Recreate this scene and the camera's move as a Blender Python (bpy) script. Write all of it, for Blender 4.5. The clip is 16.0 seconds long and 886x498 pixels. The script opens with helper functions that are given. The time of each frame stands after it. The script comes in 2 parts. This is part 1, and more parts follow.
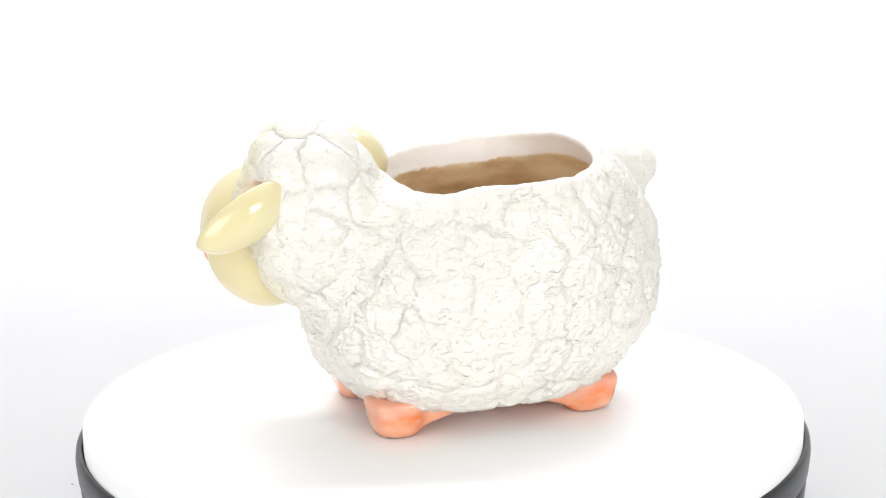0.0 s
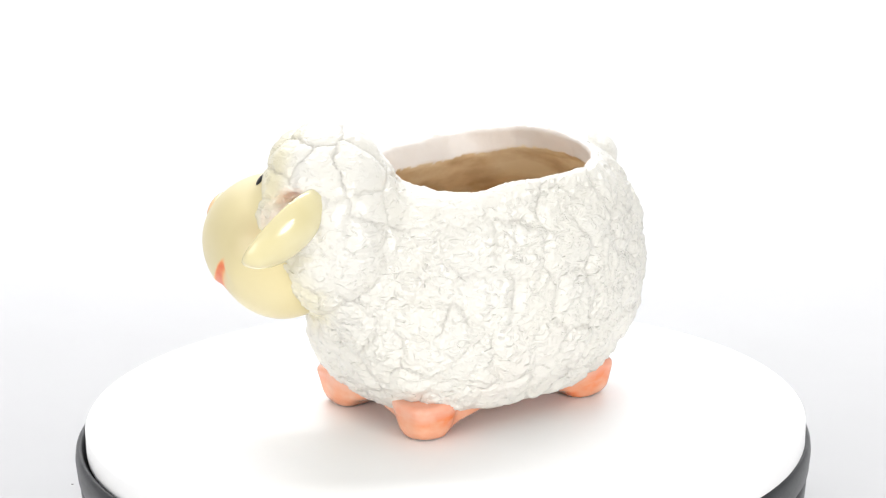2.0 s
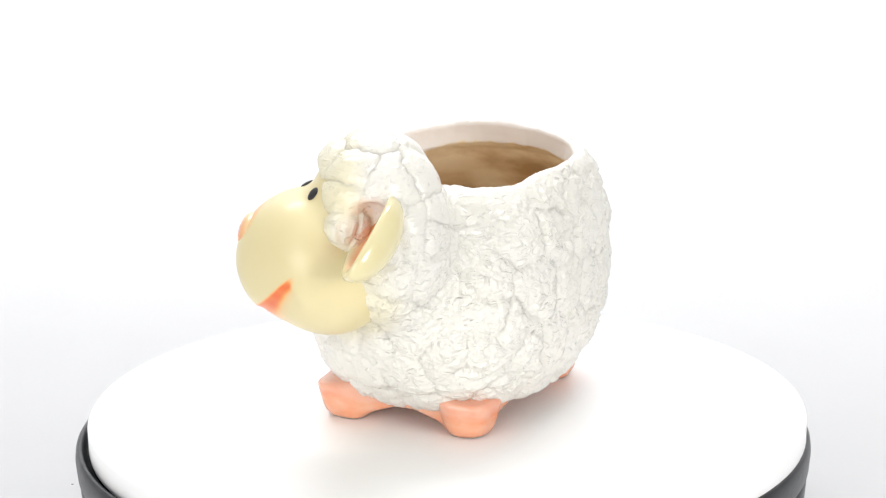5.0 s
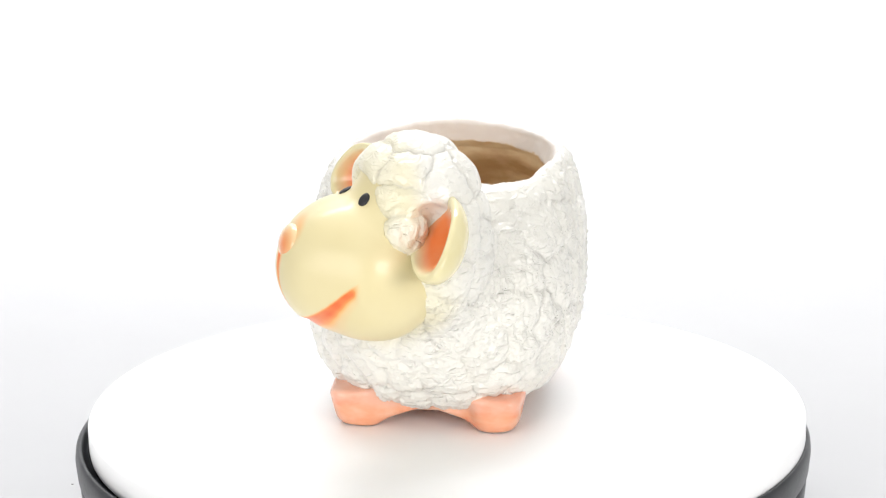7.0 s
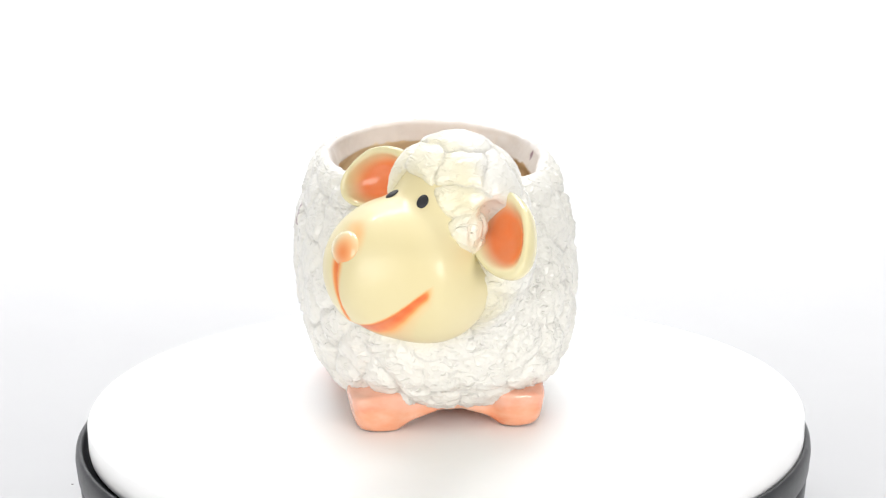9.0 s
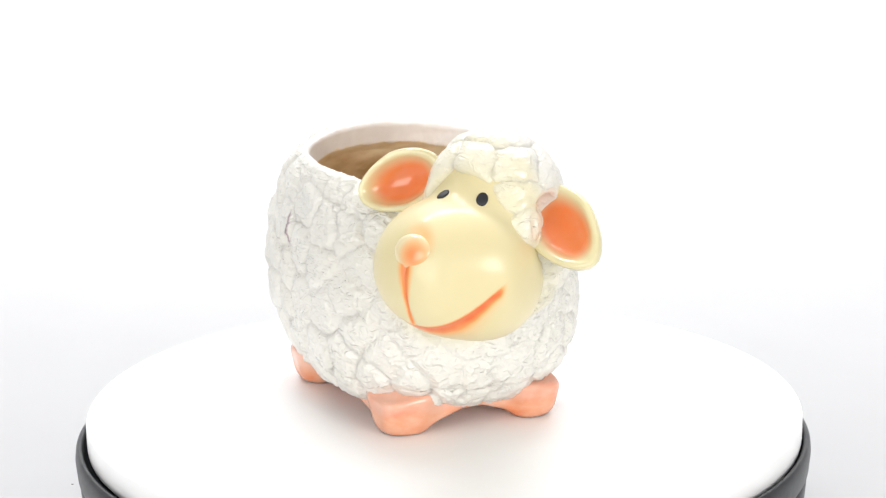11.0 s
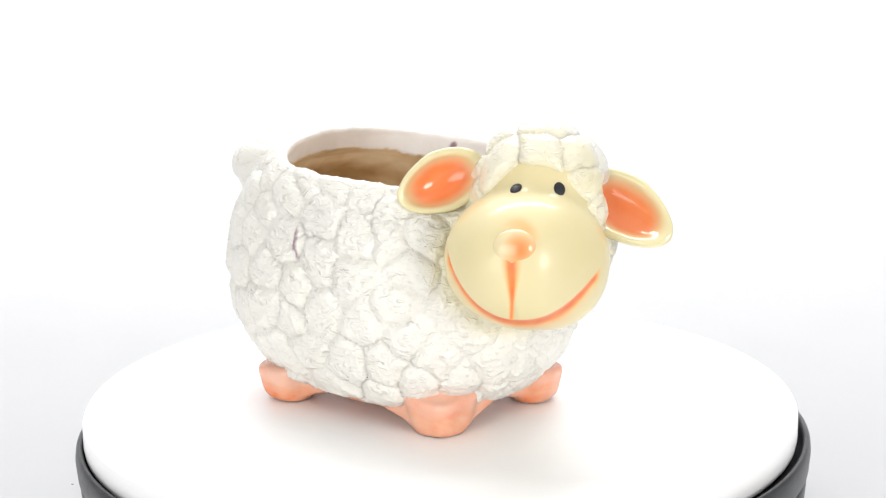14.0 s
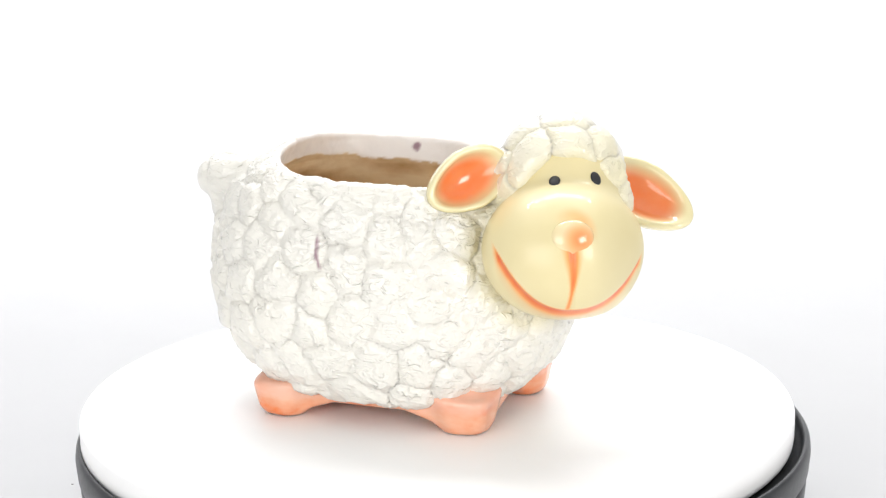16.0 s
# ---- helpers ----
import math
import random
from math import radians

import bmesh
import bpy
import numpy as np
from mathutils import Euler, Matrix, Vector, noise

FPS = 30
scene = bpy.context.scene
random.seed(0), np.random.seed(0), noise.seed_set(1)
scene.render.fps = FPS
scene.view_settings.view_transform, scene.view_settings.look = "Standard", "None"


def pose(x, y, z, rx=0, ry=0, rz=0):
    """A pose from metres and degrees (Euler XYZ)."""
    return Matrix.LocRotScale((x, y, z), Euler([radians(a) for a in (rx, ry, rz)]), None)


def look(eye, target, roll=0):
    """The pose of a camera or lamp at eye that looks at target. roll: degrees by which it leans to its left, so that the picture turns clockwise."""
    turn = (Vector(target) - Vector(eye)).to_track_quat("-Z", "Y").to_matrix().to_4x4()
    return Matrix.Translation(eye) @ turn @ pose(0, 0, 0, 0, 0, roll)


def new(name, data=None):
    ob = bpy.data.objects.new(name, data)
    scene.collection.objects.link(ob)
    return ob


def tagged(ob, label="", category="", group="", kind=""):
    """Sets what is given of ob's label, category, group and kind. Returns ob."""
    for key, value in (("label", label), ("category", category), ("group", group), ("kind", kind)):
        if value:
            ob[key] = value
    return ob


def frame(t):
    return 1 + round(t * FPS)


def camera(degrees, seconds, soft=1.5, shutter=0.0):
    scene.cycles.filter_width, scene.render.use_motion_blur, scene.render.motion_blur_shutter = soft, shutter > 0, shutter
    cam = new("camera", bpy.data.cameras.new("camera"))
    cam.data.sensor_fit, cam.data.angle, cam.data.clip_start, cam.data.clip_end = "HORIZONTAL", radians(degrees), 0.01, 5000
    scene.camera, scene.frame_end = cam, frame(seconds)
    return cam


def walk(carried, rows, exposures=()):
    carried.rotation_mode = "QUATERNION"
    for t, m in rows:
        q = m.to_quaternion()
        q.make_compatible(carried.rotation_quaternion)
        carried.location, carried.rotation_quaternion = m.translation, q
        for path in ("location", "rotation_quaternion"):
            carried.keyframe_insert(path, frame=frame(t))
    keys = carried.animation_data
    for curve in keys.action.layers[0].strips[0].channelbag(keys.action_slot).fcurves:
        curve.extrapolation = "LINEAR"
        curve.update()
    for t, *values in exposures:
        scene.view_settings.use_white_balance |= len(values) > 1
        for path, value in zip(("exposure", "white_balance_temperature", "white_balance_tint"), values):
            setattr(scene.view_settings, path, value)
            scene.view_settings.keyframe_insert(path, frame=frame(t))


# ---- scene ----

# ---------------------------------------------------------------- camera
cam = camera(21.15, 16.0, soft=1.25)
EYE = (0.0, -1.0, 0.33396)
YAW, TILT, ROLL = radians(-0.2266), radians(14.7491), -0.7936
AIM = (EYE[0] - math.sin(YAW) * math.cos(TILT), EYE[1] + math.cos(YAW) * math.cos(TILT), EYE[2] - math.sin(TILT))
walk(cam, [(0.0, look(EYE, AIM, ROLL)), (16.0, look(EYE, AIM, ROLL))])

# ---------------------------------------------------------------- light
FLOOR_Z = -0.062
world = bpy.data.worlds.new("studio_world")
scene.world = world
world.use_nodes = True
world.node_tree.nodes["Background"].inputs[0].default_value = (1.0, 1.0, 1.0, 1)
world.node_tree.nodes["Background"].inputs[1].default_value = 0.52


def softbox(name, eye, target, w, h, watts, color=(1, 1, 1)):
    data = bpy.data.lights.new(name, "AREA")
    data.shape, data.size, data.size_y, data.energy, data.color = "RECTANGLE", w, h, watts, color
    ob = new(name, data)
    ob.matrix_world = look(eye, target)
    return ob


softbox("softbox_lamp_left", (-1.0, -1.5, 0.40), (0, 0, 0.05), 1.3, 1.1, 16.2, (1.0, 0.99, 0.975))
softbox("softbox_lamp_right", (0.95, -1.3, 0.44), (0, 0, 0.05), 0.55, 0.55, 11.6, (1.0, 0.985, 0.96))
softbox("softbox_lamp_top", (0.0, 0.1, 1.6), (0, 0, 0), 1.8, 1.6, 3.6, (1.0, 0.995, 0.99))
softbox("backdrop_lamp", (0.0, 1.0, 1.9), (0, 1.75, 0.2), 2.2, 0.5, 60)

# ---------------------------------------------------------------- materials


def material(name, color, rough=0.5, metal=0.0):
    m = bpy.data.materials.new(name)
    m.use_nodes = True
    b = m.node_tree.nodes["Principled BSDF"]
    b.inputs["Base Color"].default_value = (*color, 1)
    b.inputs["Roughness"].default_value = rough
    b.inputs["Metallic"].default_value = metal
    return m, m.node_tree, b


def node(t, kind, **values):
    n = t.nodes.new(kind)
    for k, v in values.items():
        if k in n.inputs:
            n.inputs[k].default_value = v
    return n


def tex_noise(t, scale, detail=4.0, rough=0.55, stretch=None):
    co = node(t, "ShaderNodeTexCoord")
    out = co.outputs["Object"]
    if stretch:
        mp = node(t, "ShaderNodeMapping", Scale=stretch)
        t.links.new(out, mp.inputs[0])
        out = mp.outputs[0]
    n = node(t, "ShaderNodeTexNoise", Scale=scale, Detail=detail, Roughness=rough)
    t.links.new(out, n.inputs["Vector"])
    return n.outputs["Fac"]


def ramp(t, fac, stops):
    r = node(t, "ShaderNodeValToRGB")
    while len(r.color_ramp.elements) < len(stops):
        r.color_ramp.elements.new(0.5)
    for e, (p, c) in zip(r.color_ramp.elements, stops):
        e.position, e.color = p, (*c, 1) if len(c) == 3 else c
    t.links.new(fac, r.inputs[0])
    return r.outputs[0]


def mix(t, fac, a, b, mode="MIX"):
    m = node(t, "ShaderNodeMix")
    m.data_type, m.blend_type = "RGBA", mode
    for sock, v in ((0, fac), (6, a), (7, b)):
        if hasattr(v, "links"):
            t.links.new(v, m.inputs[sock])
        else:
            m.inputs[sock].default_value = v if sock == 0 else (*v, 1)
    return m.outputs[2]


def bump(t, bsdf, height, strength, distance):
    b = node(t, "ShaderNodeBump", Strength=strength, Distance=distance)
    t.links.new(height, b.inputs["Height"])
    t.links.new(b.outputs[0], bsdf.inputs["Normal"])


def mapped(t, fac, a, b):
    r = node(t, "ShaderNodeMapRange")
    t.links.new(fac, r.inputs[0])
    r.inputs["To Min"].default_value, r.inputs["To Max"].default_value = a, b
    return r.outputs[0]


def attribute(t, name):
    n = node(t, "ShaderNodeAttribute")
    n.attribute_name = name
    return n.outputs["Fac"]


def wool_material():
    m, t, b = material("white_pearly_glaze", (0.74, 0.73, 0.69), 0.33)
    col = ramp(t, tex_noise(t, 45, 4), [(0.3, (0.775, 0.755, 0.69)), (0.7, (0.755, 0.74, 0.69))])
    pink = ramp(t, tex_noise(t, 17, 2), [(0.60, (0, 0, 0)), (0.78, (1, 1, 1))])
    col = mix(t, mapped(t, pink, 0, 0.4), col, (0.80, 0.73, 0.69))
    col = mix(t, mapped(t, attribute(t, "overspray"), 0, 0.75), col, (0.76, 0.69, 0.42))
    # crease shade between the clumps, put into the glaze colour
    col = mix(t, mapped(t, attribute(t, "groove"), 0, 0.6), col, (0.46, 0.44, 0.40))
    co = node(t, "ShaderNodeTexCoord")
    vor = node(t, "ShaderNodeTexVoronoi", Scale=150.0)
    t.links.new(co.outputs["Object"], vor.inputs["Vector"])
    pit = ramp(t, vor.outputs["Distance"], [(0.10, (1, 1, 1)), (0.16, (0, 0, 0))])
    few = ramp(t, vor.outputs["Color"], [(0.92, (0, 0, 0)), (0.94, (1, 1, 1))])
    both = mix(t, 1.0, pit, few, "MULTIPLY")
    col = mix(t, mapped(t, both, 0, 0.8), col, (0.16, 0.14, 0.12))
    col = mix(t, mapped(t, attribute(t, "stain"), 0, 0.85), col, (0.20, 0.07, 0.12))
    t.links.new(col, b.inputs["Base Color"])
    b.inputs["Coat Weight"].default_value = 0.45
    b.inputs["Coat Roughness"].default_value = 0.2
    t.links.new(mapped(t, tex_noise(t, 160, 3), 0.20, 0.42), b.inputs["Roughness"])
    mp = node(t, "ShaderNodeMapping", Scale=(1, 1, 1.7))
    t.links.new(co.outputs["Object"], mp.inputs[0])
    warp = node(t, "ShaderNodeTexNoise", Scale=190.0, Detail=4.0, Roughness=0.5, Distortion=1.6)
    warp.noise_type = "RIDGED_MULTIFRACTAL"
    t.links.new(mp.outputs[0], warp.inputs["Vector"])
    bump(t, b, warp.outputs["Fac"], 1.0, 0.0011)
    rough = [k for k in t.nodes if k.bl_idname == "ShaderNodeBump"][0]
    t.links.new(mapped(t, attribute(t, "plain"), 1.0, 0.75), rough.inputs["Strength"])
    return m


def interior_material():
    m, t, b = material("raw_clay_and_glaze", (0.45, 0.3, 0.17), 0.8)
    clay = ramp(t, tex_noise(t, 30, 4, 0.5, (1, 1, 2.0)), [(0.36, (0.50, 0.34, 0.18)), (0.50, (0.70, 0.54, 0.33)), (0.63, (0.84, 0.72, 0.50))])
    glaze = ramp(t, tex_noise(t, 60, 4), [(0.3, (0.80, 0.75, 0.71)), (0.7, (0.83, 0.79, 0.75))])
    col = mix(t, attribute(t, "glazed"), clay, glaze)
    t.links.new(mix(t, mapped(t, attribute(t, "stain"), 0, 0.85), col, (0.20, 0.07, 0.12)), b.inputs["Base Color"])
    t.links.new(mapped(t, attribute(t, "glazed"), 0.85, 0.38), b.inputs["Roughness"])
    bump(t, b, tex_noise(t, 120, 5), 0.3, 0.001)
    return m


CREAM, ORANGE = (0.75, 0.67, 0.39), (0.74, 0.10, 0.012)


def face_material():
    m, t, b = material("cream_gloss_glaze", CREAM, 0.42)
    base = ramp(t, tex_noise(t, 28, 3), [(0.3, (0.69, 0.595, 0.325)), (0.7, (0.72, 0.635, 0.375))])
    paint = attribute(t, "orange_paint")
    light = mix(t, ramp(t, paint, [(0.0, (0, 0, 0)), (0.6, (1, 1, 1))]), base, (0.84, 0.36, 0.10))
    t.links.new(mix(t, ramp(t, paint, [(0.5, (0, 0, 0)), (1.0, (1, 1, 1))]), light, ORANGE), b.inputs["Base Color"])
    b.inputs["Coat Weight"].default_value = 0.28
    b.inputs["Coat Roughness"].default_value = 0.1
    bump(t, b, tex_noise(t, 70, 2), 0.06, 0.001)
    return m


def foot_material():
    m, t, b = material("peach_gloss_glaze", (0.80, 0.38, 0.22), 0.22)
    col = ramp(t, tex_noise(t, 38, 4, 0.55, (1, 1, 1.8)), [(0.38, (0.79, 0.19, 0.045)), (0.48, (0.78, 0.33, 0.18)), (0.68, (0.80, 0.46, 0.32))])
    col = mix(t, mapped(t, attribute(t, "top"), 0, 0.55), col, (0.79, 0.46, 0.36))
    # lowest millimetre painted dark: contact shade together with the unglazed clay edge
    col = mix(t, attribute(t, "contact_edge"), col, (0.30, 0.19, 0.13))
    t.links.new(col, b.inputs["Base Color"])
    t.links.new(mapped(t, attribute(t, "contact_edge"), 0.2, 0.85), b.inputs["Roughness"])
    b.inputs["Coat Weight"].default_value = 0.3
    bump(t, b, tex_noise(t, 130, 3), 0.12, 0.001)
    return m


def paint_material(name, color, rough, scale, vary, relief=0.05):
    m, t, b = material(name, color, rough)
    lo, hi = [tuple(min(1, c * f) for c in color) for f in (1 - vary, 1 + vary)]
    t.links.new(ramp(t, tex_noise(t, scale, 4), [(0.3, lo), (0.7, hi)]), b.inputs["Base Color"])
    t.links.new(mapped(t, tex_noise(t, scale * 3, 3), rough * 0.85, min(1, rough * 1.15)), b.inputs["Roughness"])
    bump(t, b, tex_noise(t, scale * 8, 4), relief, 0.0006)
    return m


WOOL, INSIDE, FACE, FOOT = wool_material(), interior_material(), face_material(), foot_material()
EYE_BLACK = paint_material("black_satin_paint", (0.012, 0.012, 0.016), 0.5, 200, 0.3)
DISC_WHITE = paint_material("white_board", (0.90, 0.90, 0.90), 0.4, 30, 0.01)
BLACK_PLASTIC = paint_material("dark_grey_plastic", (0.022, 0.024, 0.027), 0.36, 90, 0.15)
BASE_PLASTIC = paint_material("grey_plastic", (0.05, 0.053, 0.058), 0.4, 90, 0.12)
SWEEP_WHITE = paint_material("white_paper", (0.540, 0.542, 0.553), 0.7, 6, 0.012, 0.08)
SPECK = paint_material("dark_speck", (0.12, 0.10, 0.10), 0.7, 300, 0.3)

# ---------------------------------------------------------------- mesh helpers


def part(name, bm, mat, parent=None, label=""):
    me = bpy.data.meshes.new(name)
    bm.to_mesh(me)
    bm.free()
    for p in me.polygons:
        p.use_smooth = True
    me.materials.append(mat)
    ob = new(name, me)
    if parent is not None:
        ob.parent = parent
    if label:
        ob["label"] = label
    return ob


def lathe(profile, steps=160):
    """A closed ring of revolution round z from a closed profile of (radius, height)."""
    bm = bmesh.new()
    rings = [[bm.verts.new((r * math.cos(a), r * math.sin(a), z)) for r, z in profile] for a in (2 * math.pi * i / steps for i in range(steps))]
    n = len(profile)
    for i in range(steps):
        p, q = rings[i], rings[(i + 1) % steps]
        for k in range(n - 1):
            bm.faces.new((p[k], q[k], q[k + 1], p[k + 1]))
    bmesh.ops.remove_doubles(bm, verts=bm.verts, dist=1e-6)
    bmesh.ops.recalc_face_normals(bm, faces=bm.faces)
    return bm


def smin(a, b, k):
    h = np.clip(0.5 + 0.5 * (b - a) / k, 0, 1)
    return b + (a - b) * h - k * h * (1 - h)


def smax(a, b, k):
    return -smin(-a, -b, k)


def ellipsoid(p, c, r):
    q = (p - np.array(c)) / np.array(r)
    k = np.sqrt((q * q).sum(1)) + 1e-9
    g = np.sqrt(((q / np.array(r)) ** 2).sum(1)) + 1e-9
    return k * (k - 1) / g


def gradient(fn, p, e=2e-4):
    g = np.stack([fn(p + d) - fn(p - d) for d in np.eye(3) * e], 1) / (2 * e)
    return g


def implicit_mesh(fn, lo, hi, h):
    """Vertices and quads of the surface fn = 0 inside a box, on a grid of step h."""
    axes = [np.arange(a, b + h, h) for a, b in zip(lo, hi)]
    n = [len(a) for a in axes]
    grid = np.stack(np.meshgrid(*axes, indexing="ij"), -1).reshape(-1, 3)
    # a coarse pass finds the blocks that the surface may cross
    c = [np.arange((k + 3) // 4) * 4 for k in n]
    mids = np.stack(np.meshgrid(*[a[0] + h * (k + 1.5) for a, k in zip(axes, c)], indexing="ij"), -1)
    rough = fn(mids.reshape(-1, 3)).reshape(mids.shape[:3])
    for ax in range(3):
        rough = np.repeat(rough, 4, ax)
    d = np.ascontiguousarray(rough[:n[0], :n[1], :n[2]]).reshape(-1)
    near = np.flatnonzero(np.abs(d) < 8 * h)
    for pick in np.array_split(near, max(1, len(near) // 300000)):
        d[pick] = fn(grid[pick])
    d = d.reshape(n)
    total, count = np.zeros((*[k - 1 for k in n], 3)), np.zeros([k - 1 for k in n])
    edges = []
    for ax in range(3):
        a = np.take(d, range(n[ax] - 1), ax)
        b = np.take(d, range(1, n[ax]), ax)
        idx = np.argwhere((a < 0) != (b < 0))
        o1, o2 = [k for k in range(3) if k != ax]
        ok = (idx[:, o1] > 0) & (idx[:, o2] > 0) & (idx[:, o1] < n[o1] - 1) & (idx[:, o2] < n[o2] - 1)
        idx = idx[ok]
        va, vb = a[tuple(idx.T)], b[tuple(idx.T)]
        pos = np.stack([axes[k][idx[:, k]] for k in range(3)], 1)
        pos[:, ax] += h * va / (va - vb)
        ring = []
        for s1, s2 in ((0, 0), (-1, 0), (-1, -1), (0, -1)):
            c = idx.copy()
            c[:, o1] += s1
            c[:, o2] += s2
            np.add.at(total, tuple(c.T), pos)
            np.add.at(count, tuple(c.T), 1)
            ring.append(c)
        edges.append((ring, (va < 0) ^ (ax == 1)))
    used = count > 0
    index = np.full(used.shape, -1)
    index[used] = np.arange(used.sum())
    verts = total[used] / count[used][:, None]
    quads = []
    for ring, flip in edges:
        q = np.stack([index[tuple(c.T)] for c in ring], 1)
        q[~flip] = q[~flip][:, ::-1]
        quads.append(q)
    for _ in range(2):
        f, g = fn(verts), gradient(fn, verts)
        step = f[:, None] * g / ((g * g).sum(1)[:, None] + 1e-6)
        verts = verts - np.clip(step, -0.6 * h, 0.6 * h)
    return verts, np.concatenate(quads)


def largest_shell(v, q):
    """The vertices and quads of the largest connected piece."""
    mark = np.arange(len(v))
    while True:
        low = mark[q].min(1)
        new_mark = mark.copy()
        for k in range(4):
            np.minimum.at(new_mark, q[:, k], low)
        new_mark = new_mark[new_mark]
        if (new_mark == mark).all():
            break
        mark = new_mark
    best = np.bincount(mark).argmax()
    keep = mark == best
    index = np.cumsum(keep) - 1
    return v[keep], index[q[keep[q].all(1)]]


def vertex_normals(v, q):
    fn = np.cross(v[q[:, 2]] - v[q[:, 0]], v[q[:, 3]] - v[q[:, 1]])
    n = np.zeros_like(v)
    for k in range(4):
        np.add.at(n, q[:, k], fn)
    return n / (np.linalg.norm(n, axis=1)[:, None] + 1e-12)


def skin(name, v, q, normals, mat, parent=None, label="", attributes=None):
    """A smooth mesh object of some of the quads, with the normals of the whole form."""
    keep, inv = np.unique(q, return_inverse=True)
    me = bpy.data.meshes.new(name)
    me.from_pydata(v[keep].tolist(), [], inv.reshape(q.shape).tolist())
    for key, values in (attributes or {}).items():
        me.attributes.new(key, "FLOAT", "POINT").data.foreach_set("value", values[keep].astype(np.float32))
    me.polygons.foreach_set("use_smooth", [True] * len(me.polygons))
    me.materials.append(mat)
    me.normals_split_custom_set_from_vertices(normals[keep].tolist())
    ob = new(name, me)
    if parent is not None:
        ob.parent = parent
    if label:
        ob["label"] = label
    return ob


def value_noise(p, scale, seed):
    """Smooth noise in -1..1 on points, by a hashed lattice."""
    x = p * scale
    i = np.floor(x).astype(np.int64)
    f = x - i
    f = f * f * (3 - 2 * f)
    out = 0
    for c in np.ndindex(2, 2, 2):
        k = i + np.array(c)
        hsh = (k[:, 0] * 73856093 ^ k[:, 1] * 19349663 ^ k[:, 2] * 83492791 ^ seed * 2654435761) & 0x7FFFFFFF
        hsh = (hsh * 1103515245 + 12345) & 0x7FFFFFFF
        hsh = ((hsh >> 8) ^ hsh) * 69069 & 0x7FFFFFFF
        w = np.prod(np.where(np.array(c) == 1, f, 1 - f), 1)
        out = out + w * (hsh / 0x3FFFFFFF - 1)
    return out


def smooth(x, a, b):
    t = np.clip((x - a) / (b - a), 0, 1)
    return t * t * (3 - 2 * t)


# ---------------------------------------------------------------- setting: white sweep


def sweep():
    """White paper that lies flat and curves up behind: floor, bend and wall in one sheet."""
    line = [(-3.0, 0.0), (0.6, 0.0), (1.0, 0.0)]
    r, y0 = 0.6, 1.0
    for k in range(1, 17):
        a = math.pi / 2 * k / 16
        line.append((y0 + r * math.sin(a), r - r * math.cos(a)))
    line.append((y0 + r, 2.6))
    bm = bmesh.new()
    cols = []
    for x in np.linspace(-3, 3, 25):
        cols.append([bm.verts.new((x, y, FLOOR_Z + z)) for y, z in line])
    for a, b in zip(cols, cols[1:]):
        for k in range(len(line) - 1):
            bm.faces.new((a[k], b[k], b[k + 1], a[k + 1]))
    geom = bmesh.ops.extrude_face_region(bm, geom=bm.faces[:])
    bmesh.ops.translate(bm, verts=[g for g in geom["geom"] if isinstance(g, bmesh.types.BMVert)], vec=(0, 0.004, -0.004))
    bmesh.ops.recalc_face_normals(bm, faces=bm.faces)
    return tagged(part("backdrop", bm, SWEEP_WHITE), "seamless white paper sweep behind the turntable", "backdrop", kind="structure")


sweep()

# ---------------------------------------------------------------- turntable


def turntable():
    base = tagged(new("turntable"), "black plastic display turntable under a white board", "turntable")
    base.location = (0.0028, 0.0, 0.0)
    z = FLOOR_Z
    part("base", lathe([(0.0, z), (0.148, z), (0.155, z + 0.004), (0.1580, z + 0.010), (0.1602, -0.0290), (0.1598, -0.0262), (0.150, -0.0255), (0.0, -0.0255)]), BASE_PLASTIC, base, "grey plastic base drum")
    ring = part("ring", lathe([(0.0, -0.0247), (0.1560, -0.0247), (0.1600, -0.0240), (0.1612, -0.0222), (0.1619, -0.0150), (0.1615, -0.0118), (0.1606, -0.0104), (0.1596, -0.0100), (0.1588, -0.0105), (0.1582, -0.0128),
                               (0.1570, -0.0146), (0.1500, -0.0148), (0.0, -0.0148)], 200), BLACK_PLASTIC, base, "dark grey rim of the rotating plate")
    return base, ring


def board():
    return tagged(part("round_board", lathe([(0.0, -0.0145), (0.1500, -0.0145), (0.1562, -0.0141), (0.1573, -0.0128), (0.1577, -0.0105), (0.1578, -0.0014), (0.1572, -0.0004), (0.1562, 0.0), (0.0, 0.0)], 220), DISC_WHITE),
                  "glossy white round board lying on the turntable", "board")


TABLE, RING = turntable()
BOARD = board()


def crumb(x, y, size):
    bm = bmesh.new()
    bmesh.ops.create_icosphere(bm, subdivisions=2, radius=size)
    for w in bm.verts:
        w.co.z = w.co.z * 0.4 + size * 0.39
        w.co *= 1 + 0.25 * noise.noise(w.co * 900)
    ob = tagged(part("crumb", bm, SPECK), "tiny dark speck of dirt on the white paper", "speck")
    ob.location = (x, y, FLOOR_Z)
    return ob


crumb(-0.1748, 0.0713, 0.0006)

# ---------------------------------------------------------------- sheep planter
# Its own space: x forward, y to its left, z up, feet on z = 0.
HEAD_TURN = radians(-64.0)
HEAD_SHIFT = 0.0070
HC, HS = math.cos(HEAD_TURN), math.sin(HEAD_TURN)
ZK = np.array([0.004, 0.009, 0.014, 0.025, 0.040, 0.060, 0.080, 0.100, 0.108, 0.116])
HALF_LENGTH = np.array([0.035, 0.050, 0.0566, 0.0682, 0.0770, 0.0790, 0.0730, 0.0608, 0.0515, 0.041])
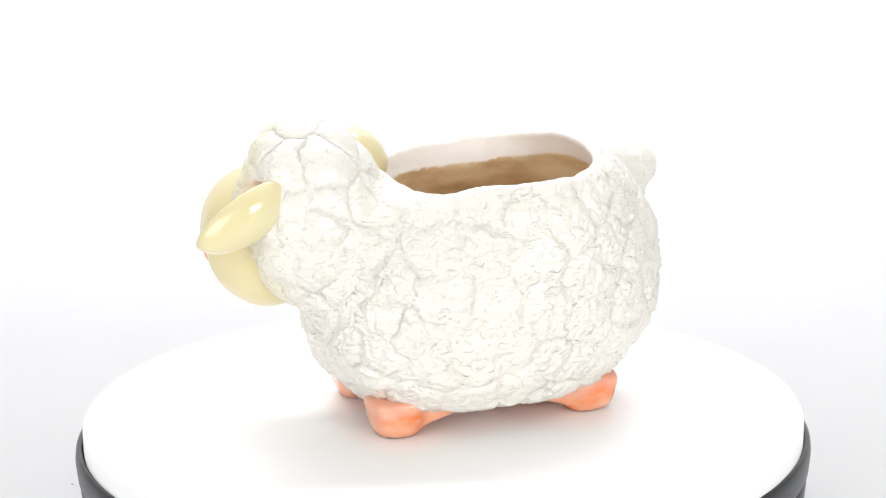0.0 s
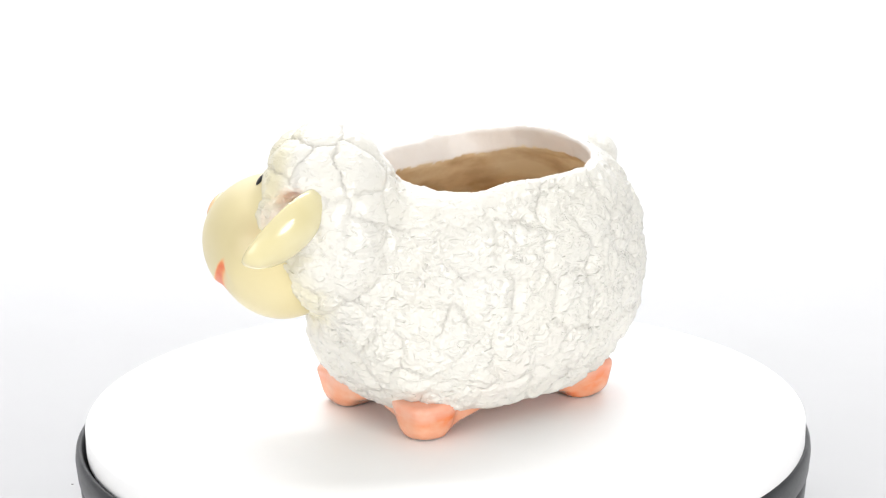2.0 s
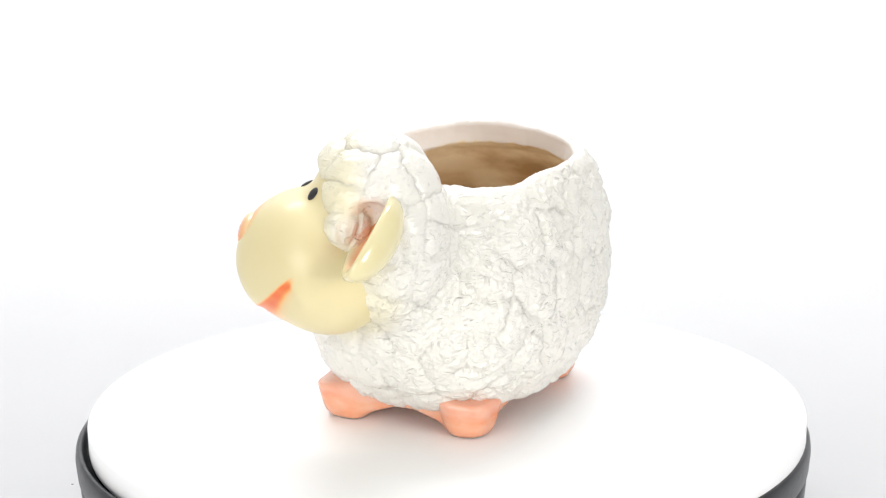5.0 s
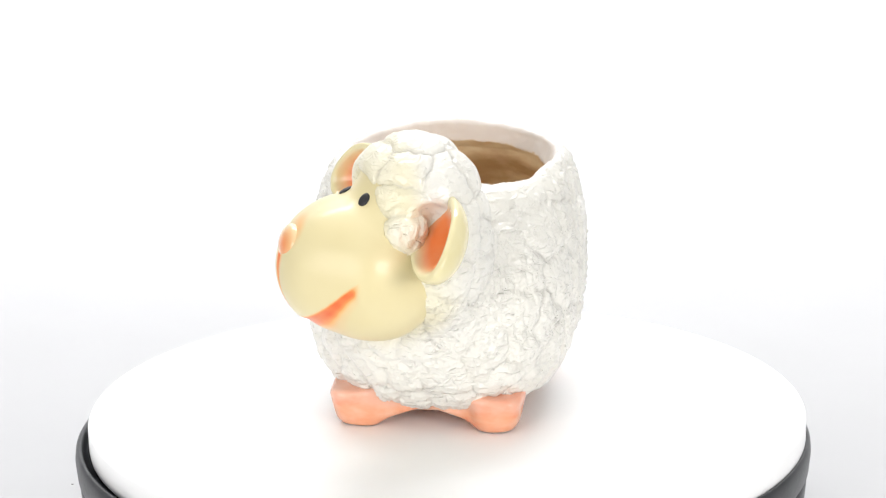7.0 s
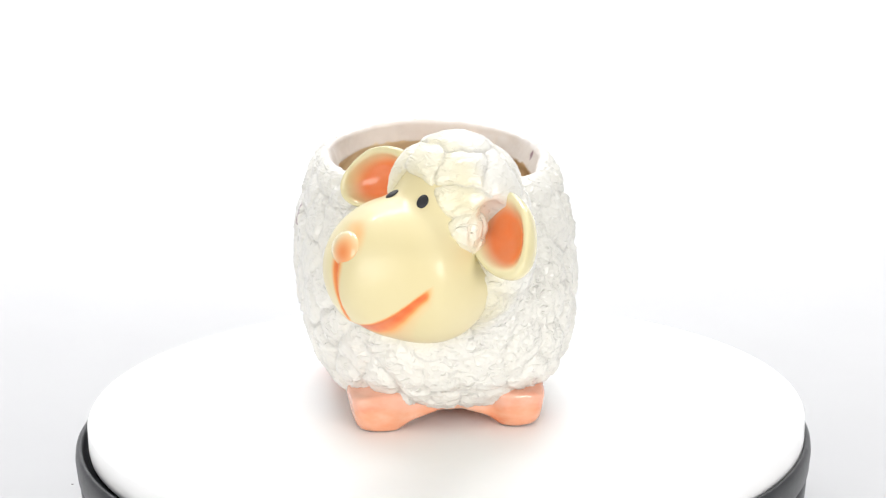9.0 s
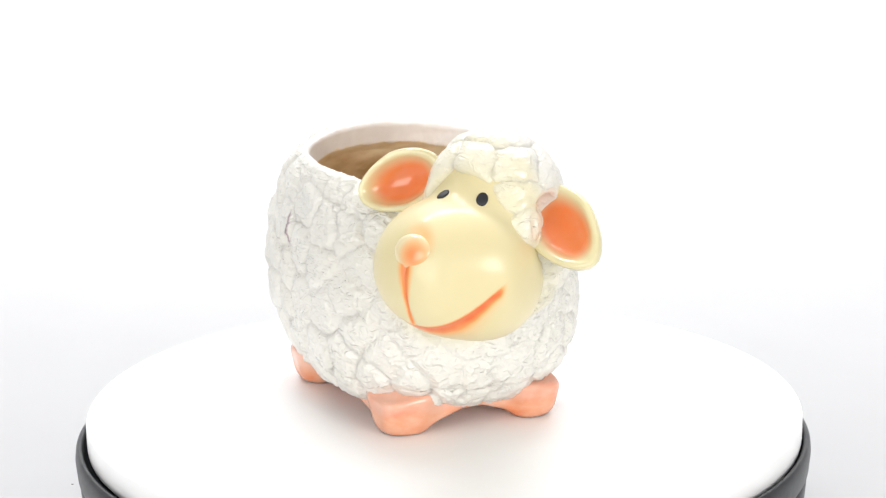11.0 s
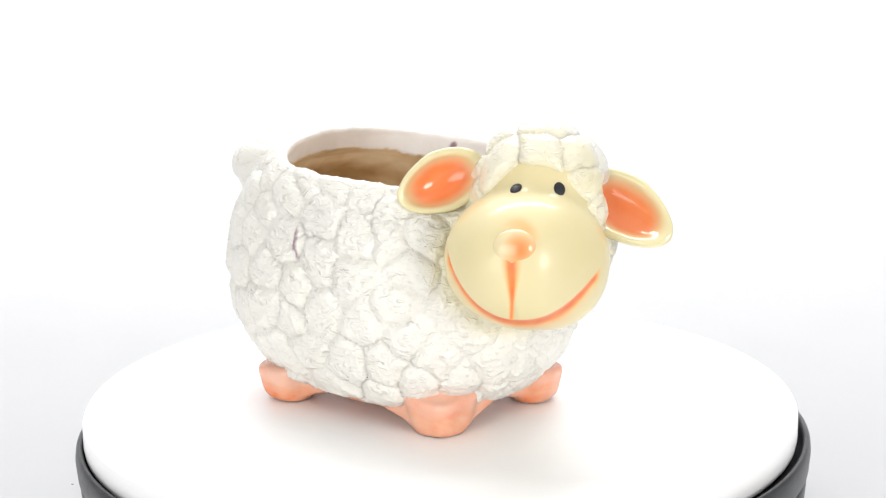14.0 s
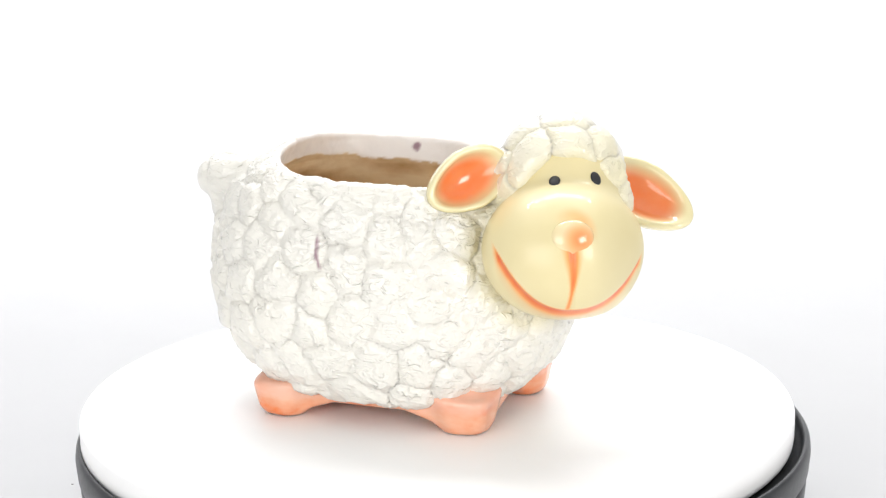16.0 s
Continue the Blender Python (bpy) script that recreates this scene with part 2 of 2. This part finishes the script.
HALF_WIDTH = np.array([0.030, 0.040, 0.0478, 0.0545, 0.0586, 0.0602, 0.0590, 0.0538, 0.0500, 0.043])
MIDDLE = np.array([0.000, 0.000, -0.001, -0.001, -0.0034, -0.0060, -0.0096, -0.0108, -0.0108, -0.0108])
AXIS_Y = 0.0022


def to_head(p):
    return np.stack([p[:, 0] * HC + p[:, 1] * HS, -p[:, 0] * HS + p[:, 1] * HC + HEAD_SHIFT, p[:, 2]], 1)


def along_head(f, l, z):
    """A direction of the head's space in the planter's."""
    return np.array([f * HC - l * HS, f * HS + l * HC, z])


def from_head(f, l, z):
    return along_head(f, l - HEAD_SHIFT, z)


def vessel(p, thick=0.0):
    z = p[:, 2]
    a, b, m = np.interp(z, ZK, HALF_LENGTH) - thick, np.interp(z, ZK, HALF_WIDTH) - thick, np.interp(z, ZK, MIDDLE)
    y = p[:, 1] - AXIS_Y - 0.0012 * smooth(z, 0.06, 0.10)
    n = 2.45 - 0.35 * smooth(p[:, 0], 0.0, 0.05) * smooth(-y, 0.0, 0.03) - smooth(-p[:, 0], 0.0, 0.05) * np.where(y < 0, -0.10, 0.16) * smooth(np.abs(y), 0.0, 0.02) + 0.3 * smooth(-p[:, 0], 0.01, 0.05) * (1 - smooth(z, 0.03, 0.07))
    g = ((np.abs(p[:, 0] - m) / a) ** n + (np.abs(y) / b) ** n + 1e-12) ** (1 / n)
    return (g - 1) * np.minimum(a, b) * 0.9


def rim_height(p):
    x, y = p[:, 0], p[:, 1]
    return 0.1088 + 0.0066 * np.exp(-(y / 0.045) ** 2) * smooth(-x, 0.01, 0.055) - 0.0035 * smooth(x, 0.005, 0.035) + 0.0008 * value_noise(p, 70, 3) + 0.0004 * value_noise(p, 230, 4)


def cavity(p):
    below = rim_height(p) - p[:, 2]
    thick = np.interp(below, [-0.004, 0.0, 0.002, 0.0105, 0.0125, 0.028], [0.0015, 0.0032, 0.0052, 0.0120, 0.0120, 0.0065])
    d = smax(vessel(p, thick), 0.022 - p[:, 2], 0.006)
    return smax(d, p[:, 0] - 0.029 - 0.9 * np.maximum(p[:, 2] - 0.098, 0), 0.008)


TAIL = np.array((-0.0742, -0.0060, 0.0975))


def head_wool(p):
    q = to_head(p)
    cap = ellipsoid(q, (0.0322, 0.0722, 0.1048), (0.0268, 0.0276, 0.0294))
    neck = ellipsoid(q, (0.0280, 0.0690, 0.0860), (0.0290, 0.0330, 0.0330))
    return smin(cap, neck, 0.010)


def cheek_wool(p):
    """The tuft between the face and the drooping ear."""
    return ellipsoid(to_head(p), (0.0430, 0.0950, 0.0985), (0.0085, 0.0058, 0.0125))


def tail_wool(p):
    return smin(ellipsoid(p, TAIL, (0.0205, 0.0145, 0.0130)), ellipsoid(p, TAIL + np.array((0.001, 0.0, -0.013)), (0.0150, 0.012, 0.011)), 0.005)


def face_hollow(p):
    return ellipsoid(to_head(p), (0.0640, 0.0714, 0.0980), (0.0255, 0.0226, 0.0268))


EARS = (((0.0340, 0.1070, 0.0990), (0.33, 0.834, -0.441), (0.0240, 0.0144, 0.0125), (0.80, 0.0, 0.60)),
        ((0.0448, 0.0322, 0.1100), (0.355, -0.853, -0.382), (0.0200, 0.0130, 0.0170), (0.926, 0.265, 0.269)))


def ear_pose(centre, along, forward):
    x = Vector(along_head(*along)).normalized()
    z = Vector(along_head(*forward))
    z = (z - x * z.dot(x)).normalized()
    m = Matrix((x, z.cross(x), z)).transposed().to_4x4()
    m.translation = Vector(from_head(*centre))
    return m


def ear_hollow(p, half):
    length, width, depth = half
    r = p.copy()
    r[:, 1] = r[:, 1] * (1 + 0.22 * np.maximum(p[:, 0], 0) / length)
    return ellipsoid(r, (0.0005, 0, 0.0045), (length * 0.86, width * 0.80, depth * 0.72))


def ear_room(p, half):
    """The outer part of the hollow, which the wool leaves free."""
    length, width, depth = half
    return ellipsoid(p, (length * 0.10, 0, 0.0020), (length * 0.76, width * 0.84, 0.0055 + depth * 0.44))


EAR_SPACES = [(np.array(ear_pose(c, a, f).inverted()), half) for c, a, half, f in EARS]


def wool_form(p):
    z = p[:, 2]
    outer = smax(vessel(p), 0.0104 + 0.0028 * smooth(-p[:, 0], 0.0, 0.045) - z, 0.003)
    outer = smax(outer, z - rim_height(p), 0.0025)
    d = smin(outer, head_wool(p), 0.010)
    d = smin(d, tail_wool(p), 0.005)
    d = smax(d, -face_hollow(p), 0.003)
    for m, half in EAR_SPACES:
        d = smax(d, -ear_room(p @ m[:3, :3].T + m[:3, 3], half), 0.0015)
    d = smin(d, cheek_wool(p), 0.002)
    return smax(d, -cavity(p), 0.002)


def clump_seeds(v, spacing, rng):
    """Points scattered over the form at no less than the spacing."""
    order = rng.permutation(len(v))
    seeds = []
    for i in order[:6000]:
        if not seeds or np.min(((np.array(seeds) - v[i]) ** 2).sum(1)) > spacing ** 2:
            seeds.append(v[i])
    return np.array(seeds)


def sheep_wool(planter):
    v, q = implicit_mesh(wool_form, (-0.112, -0.072, 0.004), (0.120, 0.072, 0.141), 0.00090)
    v, q = largest_shell(v, q)
    n = vertex_normals(v, q)
    rng = np.random.default_rng(7)
    inner = (np.abs(cavity(v)) < 0.0012) & (v[:, 2] < rim_height(v) + 0.002)
    lip = smooth(rim_height(v) - v[:, 2], 0.002, 0.006)
    hd = head_wool(v)
    on_cap = (hd < 0.002) & (v[:, 2] > 0.098) & (vessel(v) > 0.0)
    left = v[:, 1] > -0.01
    seeds = np.concatenate([clump_seeds(v[~inner & ~on_cap & left], 0.0160, rng), clump_seeds(v[~inner & ~on_cap & ~left], 0.0140, rng)])
    seeds = np.concatenate([seeds, clump_seeds(v[on_cap], 0.0165, rng)])
    warp = np.stack([value_noise(v, 110, s) + 0.35 * value_noise(v, 330, s + 5) for s in (11, 12, 13)], 1) * 0.0026
    w = v + warp
    f1 = np.empty(len(v))
    f2 = np.empty(len(v))
    for part_ in np.array_split(np.arange(len(v)), 40):
        dd = np.sqrt(((w[part_, None] - seeds[None]) ** 2).sum(2))
        s = np.partition(dd, 1, 1)
        f1[part_], f2[part_] = s[:, 0], s[:, 1]
    gap = f2 - f1
    broken = smooth(value_noise(v, 75, 21), -0.25, 0.4)
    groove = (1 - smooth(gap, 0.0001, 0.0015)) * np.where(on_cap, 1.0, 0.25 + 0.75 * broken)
    pillow = np.where(on_cap, np.sqrt(smooth(gap, 0.0, 0.016)), smooth(gap, 0.0, 0.008))
    k = np.array((1, 1, 1.7))
    crinkle = 0.9 * np.abs(value_noise((w + warp) * k, 250, 31)) - 0.8 * np.abs(value_noise((w + warp) * k, 400, 32)) + 0.6 * np.abs(value_noise(v, 640, 33)) - 0.2
    on_tail = (tail_wool(v) < 0.001) & (vessel(v) > 0.001)
    amount = np.where(on_tail, 0.25, np.where(on_cap, 0.35, 1.0)) * (0.6 + 0.4 * value_noise(v, 70, 34))
    disp = ((0.0012 + 0.0003 * ~left + 0.0007 * on_cap) * pillow - (0.0008 + 0.0002 * ~left) * groove + (0.0012 + 0.0004 * left) * amount * crinkle) * np.where(inner, 0.10, 1.0)
    disp += np.where(inner, 0.0012 * value_noise(v, 55, 44) * smooth(rim_height(v) - v[:, 2], 0.010, 0.018), 0.0)
    disp *= np.where(on_tail, 0.5, 1.0)
    for m, half in EAR_SPACES:
        disp *= 0.1 + 0.9 * smooth(np.abs(ear_room(v @ m[:3, :3].T + m[:3, 3], half)), 0.0004, 0.0020)
    disp *= np.where(inner, 1.0, 0.4 + 0.6 * np.where(on_cap, 1.0, lip))
    v = v + n * disp[:, None]
    n = vertex_normals(v, q)
    below = rim_height(v) - v[:, 2]
    jag = 0.0108 + 0.0009 * value_noise(v, 170, 41) + 0.0008 * value_noise(v, 420, 42)
    glazed = smooth(jag - below, -0.0002, 0.0003)
    spot = 1 - smooth(np.linalg.norm((v - np.array((-0.0120, 0.0440, 0.1048))) / np.array((1.0, 2.5, 1.0)), axis=1) + 0.0006 * value_noise(v, 500, 61), 0.0019, 0.0027)
    bend = v[:, 0] - (-0.0155 + 0.12 * (0.082 - v[:, 2])) + 0.0008 * value_noise(v, 300, 62)
    streak = (1 - smooth(np.abs(bend), 0.0003, 0.0012)) * (1 - smooth(np.abs(v[:, 2] - 0.0805), 0.005, 0.0085)) * (v[:, 1] < 0) * ~inner * smooth(value_noise(v, 350, 63), -0.9, -0.2)
    stain = np.maximum(spot, streak)
    overspray = (1 - smooth(face_form(v), 0.001, 0.013)) * (0.7 + 0.3 * value_noise(v, 90, 64))
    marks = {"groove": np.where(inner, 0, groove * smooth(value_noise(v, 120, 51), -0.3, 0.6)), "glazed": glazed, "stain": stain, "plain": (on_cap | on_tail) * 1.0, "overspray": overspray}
    fi = inner[q].mean(1) > 0.5
    ft = ~fi & (tail_wool(v[q].mean(1)) < 0.0015) & (vessel(v[q].mean(1)) > 0.0)
    fh = ~fi & ~ft & (head_wool(v[q].mean(1)) < 0.003) & (vessel(v[q].mean(1)) > 0.004)
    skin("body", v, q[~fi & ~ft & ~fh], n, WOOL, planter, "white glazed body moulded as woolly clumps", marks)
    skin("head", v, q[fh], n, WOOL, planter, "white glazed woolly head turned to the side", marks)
    skin("tail", v, q[ft], n, WOOL, planter, "short rounded white tail", marks)
    skin("interior", v, q[fi], n, INSIDE, planter, "bare brown clay inside with a white glazed rim", marks)


# face
MUZZLE, MUZZLE_R = (0.0565, 0.0705, 0.0815), (0.0330, 0.0333, 0.0296)


def mouth_curve(l):
    """Height of the smile at a place across the face."""
    return 0.0622 + np.where(l > 0.0705, 0.0170, 0.0235) * (np.abs(l - 0.0705) / 0.030) ** 2.3


def mouth_distance(q):
    """Signed distance below (-) or above (+) the smile, in the plane of the face."""
    l = q[:, 1]
    return q[:, 2] - mouth_curve(np.clip(l, 0.039, 0.102))


def face_form(p):
    q = to_head(p)
    t = q.copy()
    t[:, 1] = MUZZLE[1] + (q[:, 1] - MUZZLE[1]) * (1 + 0.26 * smooth(q[:, 0], 0.058, 0.090) * smooth(q[:, 1], 0.068, 0.095))
    t[:, 1] = np.where(t[:, 1] < MUZZLE[1], MUZZLE[1] + (t[:, 1] - MUZZLE[1]) * 0.965, t[:, 1])
    muzzle = ellipsoid(t, MUZZLE, MUZZLE_R)
    front = smooth(q[:, 0], 0.055, 0.068)
    ends = 1 - smooth(np.abs(q[:, 1] - 0.0705), 0.0285, 0.0315)
    s = mouth_distance(q) * 0.75
    muzzle = muzzle + 0.0014 * front * ends * (1 - smooth(s, -0.0008, 0.0006)) * smooth(s, -0.014, -0.001)
    seam = np.exp(-((q[:, 1] - 0.0698) / 0.0008) ** 2) * smooth(q[:, 2], 0.062, 0.065) * (1 - smooth(q[:, 2], 0.090, 0.096))
    muzzle = muzzle + 0.0007 * seam * front
    cheek = ellipsoid(q, (0.0500, 0.0800, 0.0770), (0.0260, 0.0225, 0.0255))
    muzzle = smin(muzzle, cheek, 0.003)
    brow = ellipsoid(q, (0.0360, 0.0738, 0.1050), (0.0216, 0.0245, 0.0250))
    brow = smax(brow, 0.0445 - q[:, 0], 0.003)
    return smin(muzzle, brow, 0.0070)


def head_matrix(f, l, z, forward, up=(0, 0, 1)):
    """A pose in the planter's space: local z along a direction given in the head's space."""
    d = Vector(along_head(*forward)).normalized()
    u = Vector(along_head(*up))
    x = u.cross(d).normalized()
    y = d.cross(x)
    m = Matrix((x, y, d)).transposed().to_4x4()
    m.translation = Vector(from_head(f, l, z))
    return m


def ball(bm_scale, segs=32, rings=20):
    bm = bmesh.new()
    bmesh.ops.create_uvsphere(bm, u_segments=segs, v_segments=rings, radius=1)
    for w in bm.verts:
        w.co = Vector((w.co.x * bm_scale[0], w.co.y * bm_scale[1], w.co.z * bm_scale[2]))
    return bm


def surface_at(l, z):
    """Foremost point of the face at a place across and up, in the head's space, and its normal."""
    f = np.linspace(0.100, 0.030, 700)
    pts = np.stack([from_head(a, l, z) for a in f])
    d = face_form(pts)
    k = int(np.argmax(d < 0))
    g = gradient(face_form, pts[k:k + 1])[0]
    return f[k], Vector(g).normalized()


def sheep_face(planter):
    centre = from_head(*MUZZLE)
    v, q = implicit_mesh(face_form, centre - 0.047, centre + np.array((0.047, 0.047, 0.052)), 0.0009)
    n = vertex_normals(v, q)
    h = to_head(v)
    s = mouth_distance(h) * 0.75
    off = np.abs(h[:, 1] - 0.0705)
    front = smooth(h[:, 0], 0.050, 0.060)
    ends = 1 - smooth(off, 0.0290, 0.0320)
    below = -s / (1 - 0.4 * smooth(h[:, 1], 0.086, 0.100))
    smile = ends * front * np.where(s > 0, 1 - smooth(s, 0.0001, 0.0009), 1 - 0.8 * smooth(below, 0.0008, 0.0050) - 0.2 * smooth(below, 0.003, 0.009))
    reach = 0.0014 + 0.0038 * smooth(h[:, 2], 0.070, 0.090)
    line = (1 - smooth(np.abs(h[:, 1] - 0.0700 + 6.0 * (h[:, 2] - 0.08) ** 2) / reach, 0.1, 1.0)) * smooth(h[:, 2], 0.061, 0.064) * (1 - smooth(h[:, 2], 0.094, 0.099)) * front
    round_nose = np.sqrt((h[:, 1] - 0.0704) ** 2 + (h[:, 2] - 0.0946) ** 2)
    halo = (1 - smooth(round_nose, 0.0070, 0.0112)) * 0.5 * smooth(h[:, 2] + 0.5 * (h[:, 1] - 0.072), 0.094, 0.106) * front
    paint = np.clip(np.maximum.reduce([smile, 0.9 * line, halo]), 0, 1) * (0.9 + 0.1 * value_noise(v, 300, 5))
    marks = {"orange_paint": paint}
    mid = paint[q].mean(1)
    fm = (mid > 0.5) & (np.abs(s[q].mean(1)) < 0.004)
    face = skin("face", v, q[~fm], n, FACE, planter, "glossy cream face with a big round muzzle", marks)
    skin("mouth", v, q[fm], n, FACE, face, "orange painted smile", marks)
    for l, z, turn in ((0.0662, 0.1115, 12), (0.0836, 0.1114, -10)):
        f, d = surface_at(l, z)
        eye = part("eye", ball((0.0024, 0.0031, 0.0009)), EYE_BLACK, face, "black painted oval eye")
        m = Vector((0, 0, 1)).cross(d).normalized()
        mat = Matrix((m, d.cross(m), d)).transposed().to_4x4() @ pose(0, 0, 0, 0, 0, turn)
        mat.translation = Vector(from_head(f, l, z)) + d * 0.0002
        eye.matrix_local = mat
    nose = ball((0.0088, 0.0073, 0.0035), 40, 24)
    ob = part("nose", nose, NOSE, face, "small round orange nose")
    ob.matrix_local = head_matrix(0.0844, 0.0702, 0.0938, (0.93, 0.0, 0.34))


def nose_material():
    """Cream at the edge, airbrushed orange towards the middle and one side."""
    m, t, b = material("orange_nose_glaze", ORANGE, 0.2)
    co = node(t, "ShaderNodeTexCoord")
    mp = node(t, "ShaderNodeMapping", Location=(-0.0024, 0.0012, 0.0))
    t.links.new(co.outputs["Object"], mp.inputs[0])
    far = node(t, "ShaderNodeVectorMath")
    far.operation = "LENGTH"
    t.links.new(mp.outputs[0], far.inputs[0])
    reach = node(t, "ShaderNodeMapRange")
    t.links.new(far.outputs["Value"], reach.inputs[0])
    reach.inputs["From Min"].default_value, reach.inputs["From Max"].default_value = 0.0030, 0.0080
    t.links.new(ramp(t, reach.outputs[0], [(0.0, (0.82, 0.24, 0.06)), (0.45, (0.82, 0.42, 0.18)), (1.0, (0.76, 0.64, 0.38))]), b.inputs["Base Color"])
    b.inputs["Coat Weight"].default_value = 0.5
    b.inputs["Coat Roughness"].default_value = 0.12
    return m


def ear_material():
    """Airbrushed orange in the hollow, cream at the edge."""
    m, t, b = material("ear_glaze", CREAM, 0.17)
    base = ramp(t, tex_noise(t, 40, 3), [(0.3, (0.70, 0.62, 0.34)), (0.7, (0.74, 0.675, 0.42))])
    vary = mapped(t, tex_noise(t, 90, 3), 0.75, 1.0)
    mul = node(t, "ShaderNodeMath")
    mul.operation = "MULTIPLY"
    t.links.new(attribute(t, "orange_paint"), mul.inputs[0])
    t.links.new(vary, mul.inputs[1])
    t.links.new(mix(t, mul.outputs[0], base, (0.84, 0.165, 0.022)), b.inputs["Base Color"])
    b.inputs["Coat Weight"].default_value = 0.5
    b.inputs["Coat Roughness"].default_value = 0.1
    return m


NOSE, EAR = nose_material(), ear_material()


def sheep_ear(planter, centre, along, half, forward, label):
    """A cupped leaf-shaped ear: local x from root to tip, z out of its hollow."""
    length, width, depth = half

    def form(p):
        r = p.copy()
        r[:, 1] = r[:, 1] * (1 + 0.22 * np.maximum(p[:, 0], 0) / length)
        outer = ellipsoid(r, (0, 0, 0), (length, width, depth))
        d = smax(outer, p[:, 2] - 0.0008 - 0.10 * np.abs(p[:, 1]), 0.0022)
        return smax(d, -ear_hollow(p, half), 0.0022)

    v, q = implicit_mesh(form, (-length * 1.15, -width * 1.3, -depth * 1.1), (length * 1.15, width * 1.3, 0.006), 0.0008)
    n = vertex_normals(v, q)
    r = np.sqrt((v[:, 0] / (length * 0.86)) ** 2 + (v[:, 1] / (width * 0.80)) ** 2)
    inside = (n[:, 2] > 0.1) & (r < 1.02)
    paint = np.where(inside, 1 - smooth(r, 0.55, 1.04), 0.0) * smooth(v[:, 0], -length * 1.1, -length * 0.5)
    marks = {"orange_paint": paint}
    fi = inside[q].mean(1) > 0.5
    ear = skin("ear", v, q[~fi], n, EAR, planter, label, marks)
    skin("inner_ear", v, q[fi], n, EAR, ear, "glossy orange hollow of the ear", marks)
    ear.matrix_local = ear_pose(centre, along, forward)


FEET = ((0.0472, 0.0312, 0.0092), (0.0412, -0.0312, 0.0094), (-0.0460, 0.0305, 0.0098), (-0.0455, -0.0330, 0.0100))


def foot_form(p):
    z = p[:, 2]
    a, b = 0.0500 + 0.1 * z, 0.0385 + 0.1 * z
    n = 3.4
    g = ((np.abs(p[:, 0]) / a) ** n + (np.abs(p[:, 1]) / b) ** n + 1e-12) ** (1 / n)
    away = np.full(len(p), 1.0)
    for x, y, s in FEET:
        k = np.maximum(np.stack([np.abs(p[:, 0] - x), np.abs(p[:, 1] - y)], 1) - s + 0.002, 0)
        away = np.minimum(away, np.linalg.norm(k, axis=1))
    arch = 0.0082 * np.minimum(away / 0.019, 1.0) ** 0.8
    d = smax((g - 1) * np.minimum(a, b) * 0.9, np.maximum((arch - z) * 0.9, z - 0.022), 0.003)
    for x, y, s in FEET:
        w = s - 0.0008 + 0.20 * z - 0.0012 * np.exp(-(z / 0.003) ** 2)
        k = np.stack([np.abs(p[:, 0] - x) - w + 0.0062, np.abs(p[:, 1] - y) - w + 0.0062], 1)
        foot = np.linalg.norm(np.maximum(k, 0), axis=1) + np.minimum(k.max(1), 0) - 0.0062
        foot = smax(foot, np.maximum(-z, z - 0.0165), 0.0030)
        d = smin(d, foot, 0.0075)
    hull = ((np.abs(p[:, 0]) / 0.0610) ** 5 + (np.abs(p[:, 1] + 0.0010) / 0.0462) ** 5) ** 0.2
    d = smax(d, (hull - 1 - 3 * z) * 0.045, 0.006)
    return smax(d, -z, 0.0012)


def sheep_feet(planter):
    v, q = implicit_mesh(foot_form, (-0.075, -0.065, -0.004), (0.078, 0.065, 0.026), 0.0011)
    n = vertex_normals(v, q)
    # mask of the painted contact shade and bare edge, and of the paler upper feet
    marks = {"contact_edge": 1 - smooth(v[:, 2] + 0.0003 * value_noise(v, 400, 71), 0.0003, 0.0009), "top": smooth(v[:, 2] + 0.002 * value_noise(v, 150, 72), 0.008, 0.013)}
    c = v[q].mean(1)
    owner = np.full(len(q), -1)
    for i, (x, y, s) in enumerate(FEET):
        near = (np.abs(c[:, 0] - x) < s + 0.007) & (np.abs(c[:, 1] - y) < s + 0.007)
        owner[near] = i
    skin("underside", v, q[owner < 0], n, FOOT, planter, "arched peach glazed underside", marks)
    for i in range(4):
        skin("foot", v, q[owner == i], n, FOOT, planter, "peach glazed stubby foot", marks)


def sheep_planter():
    planter = tagged(new("sheep_planter"), "white ceramic sheep planter with cream face and peach feet", "planter")
    sheep_wool(planter)
    sheep_face(planter)
    for (centre, along, half, forward), label in zip(EARS, ("drooping cream ear with an orange hollow", "cream ear with an orange hollow, held level")):
        sheep_ear(planter, centre, along, half, forward, label)
    sheep_feet(planter)
    return planter


PLANTER = sheep_planter()

# ---------------------------------------------------------------- what moves


def turned(t):
    """Degrees by which the turntable has turned."""
    return math.degrees(0.1490 * t)


def motions():
    times = [0.5 * k for k in range(33)]
    spin = lambda x, y, rz: [(t, pose(0, 0, 0, 0, 0, turned(t)) @ pose(x, y, 0, 0, 0, rz)) for t in times]
    walk(PLANTER, spin(0.014, 0.0046, 201.7))
    walk(BOARD, spin(0.003, -0.0037, 0))
    walk(RING, [(t, pose(0, 0, 0, 0, 0, turned(t))) for t in times])


motions()
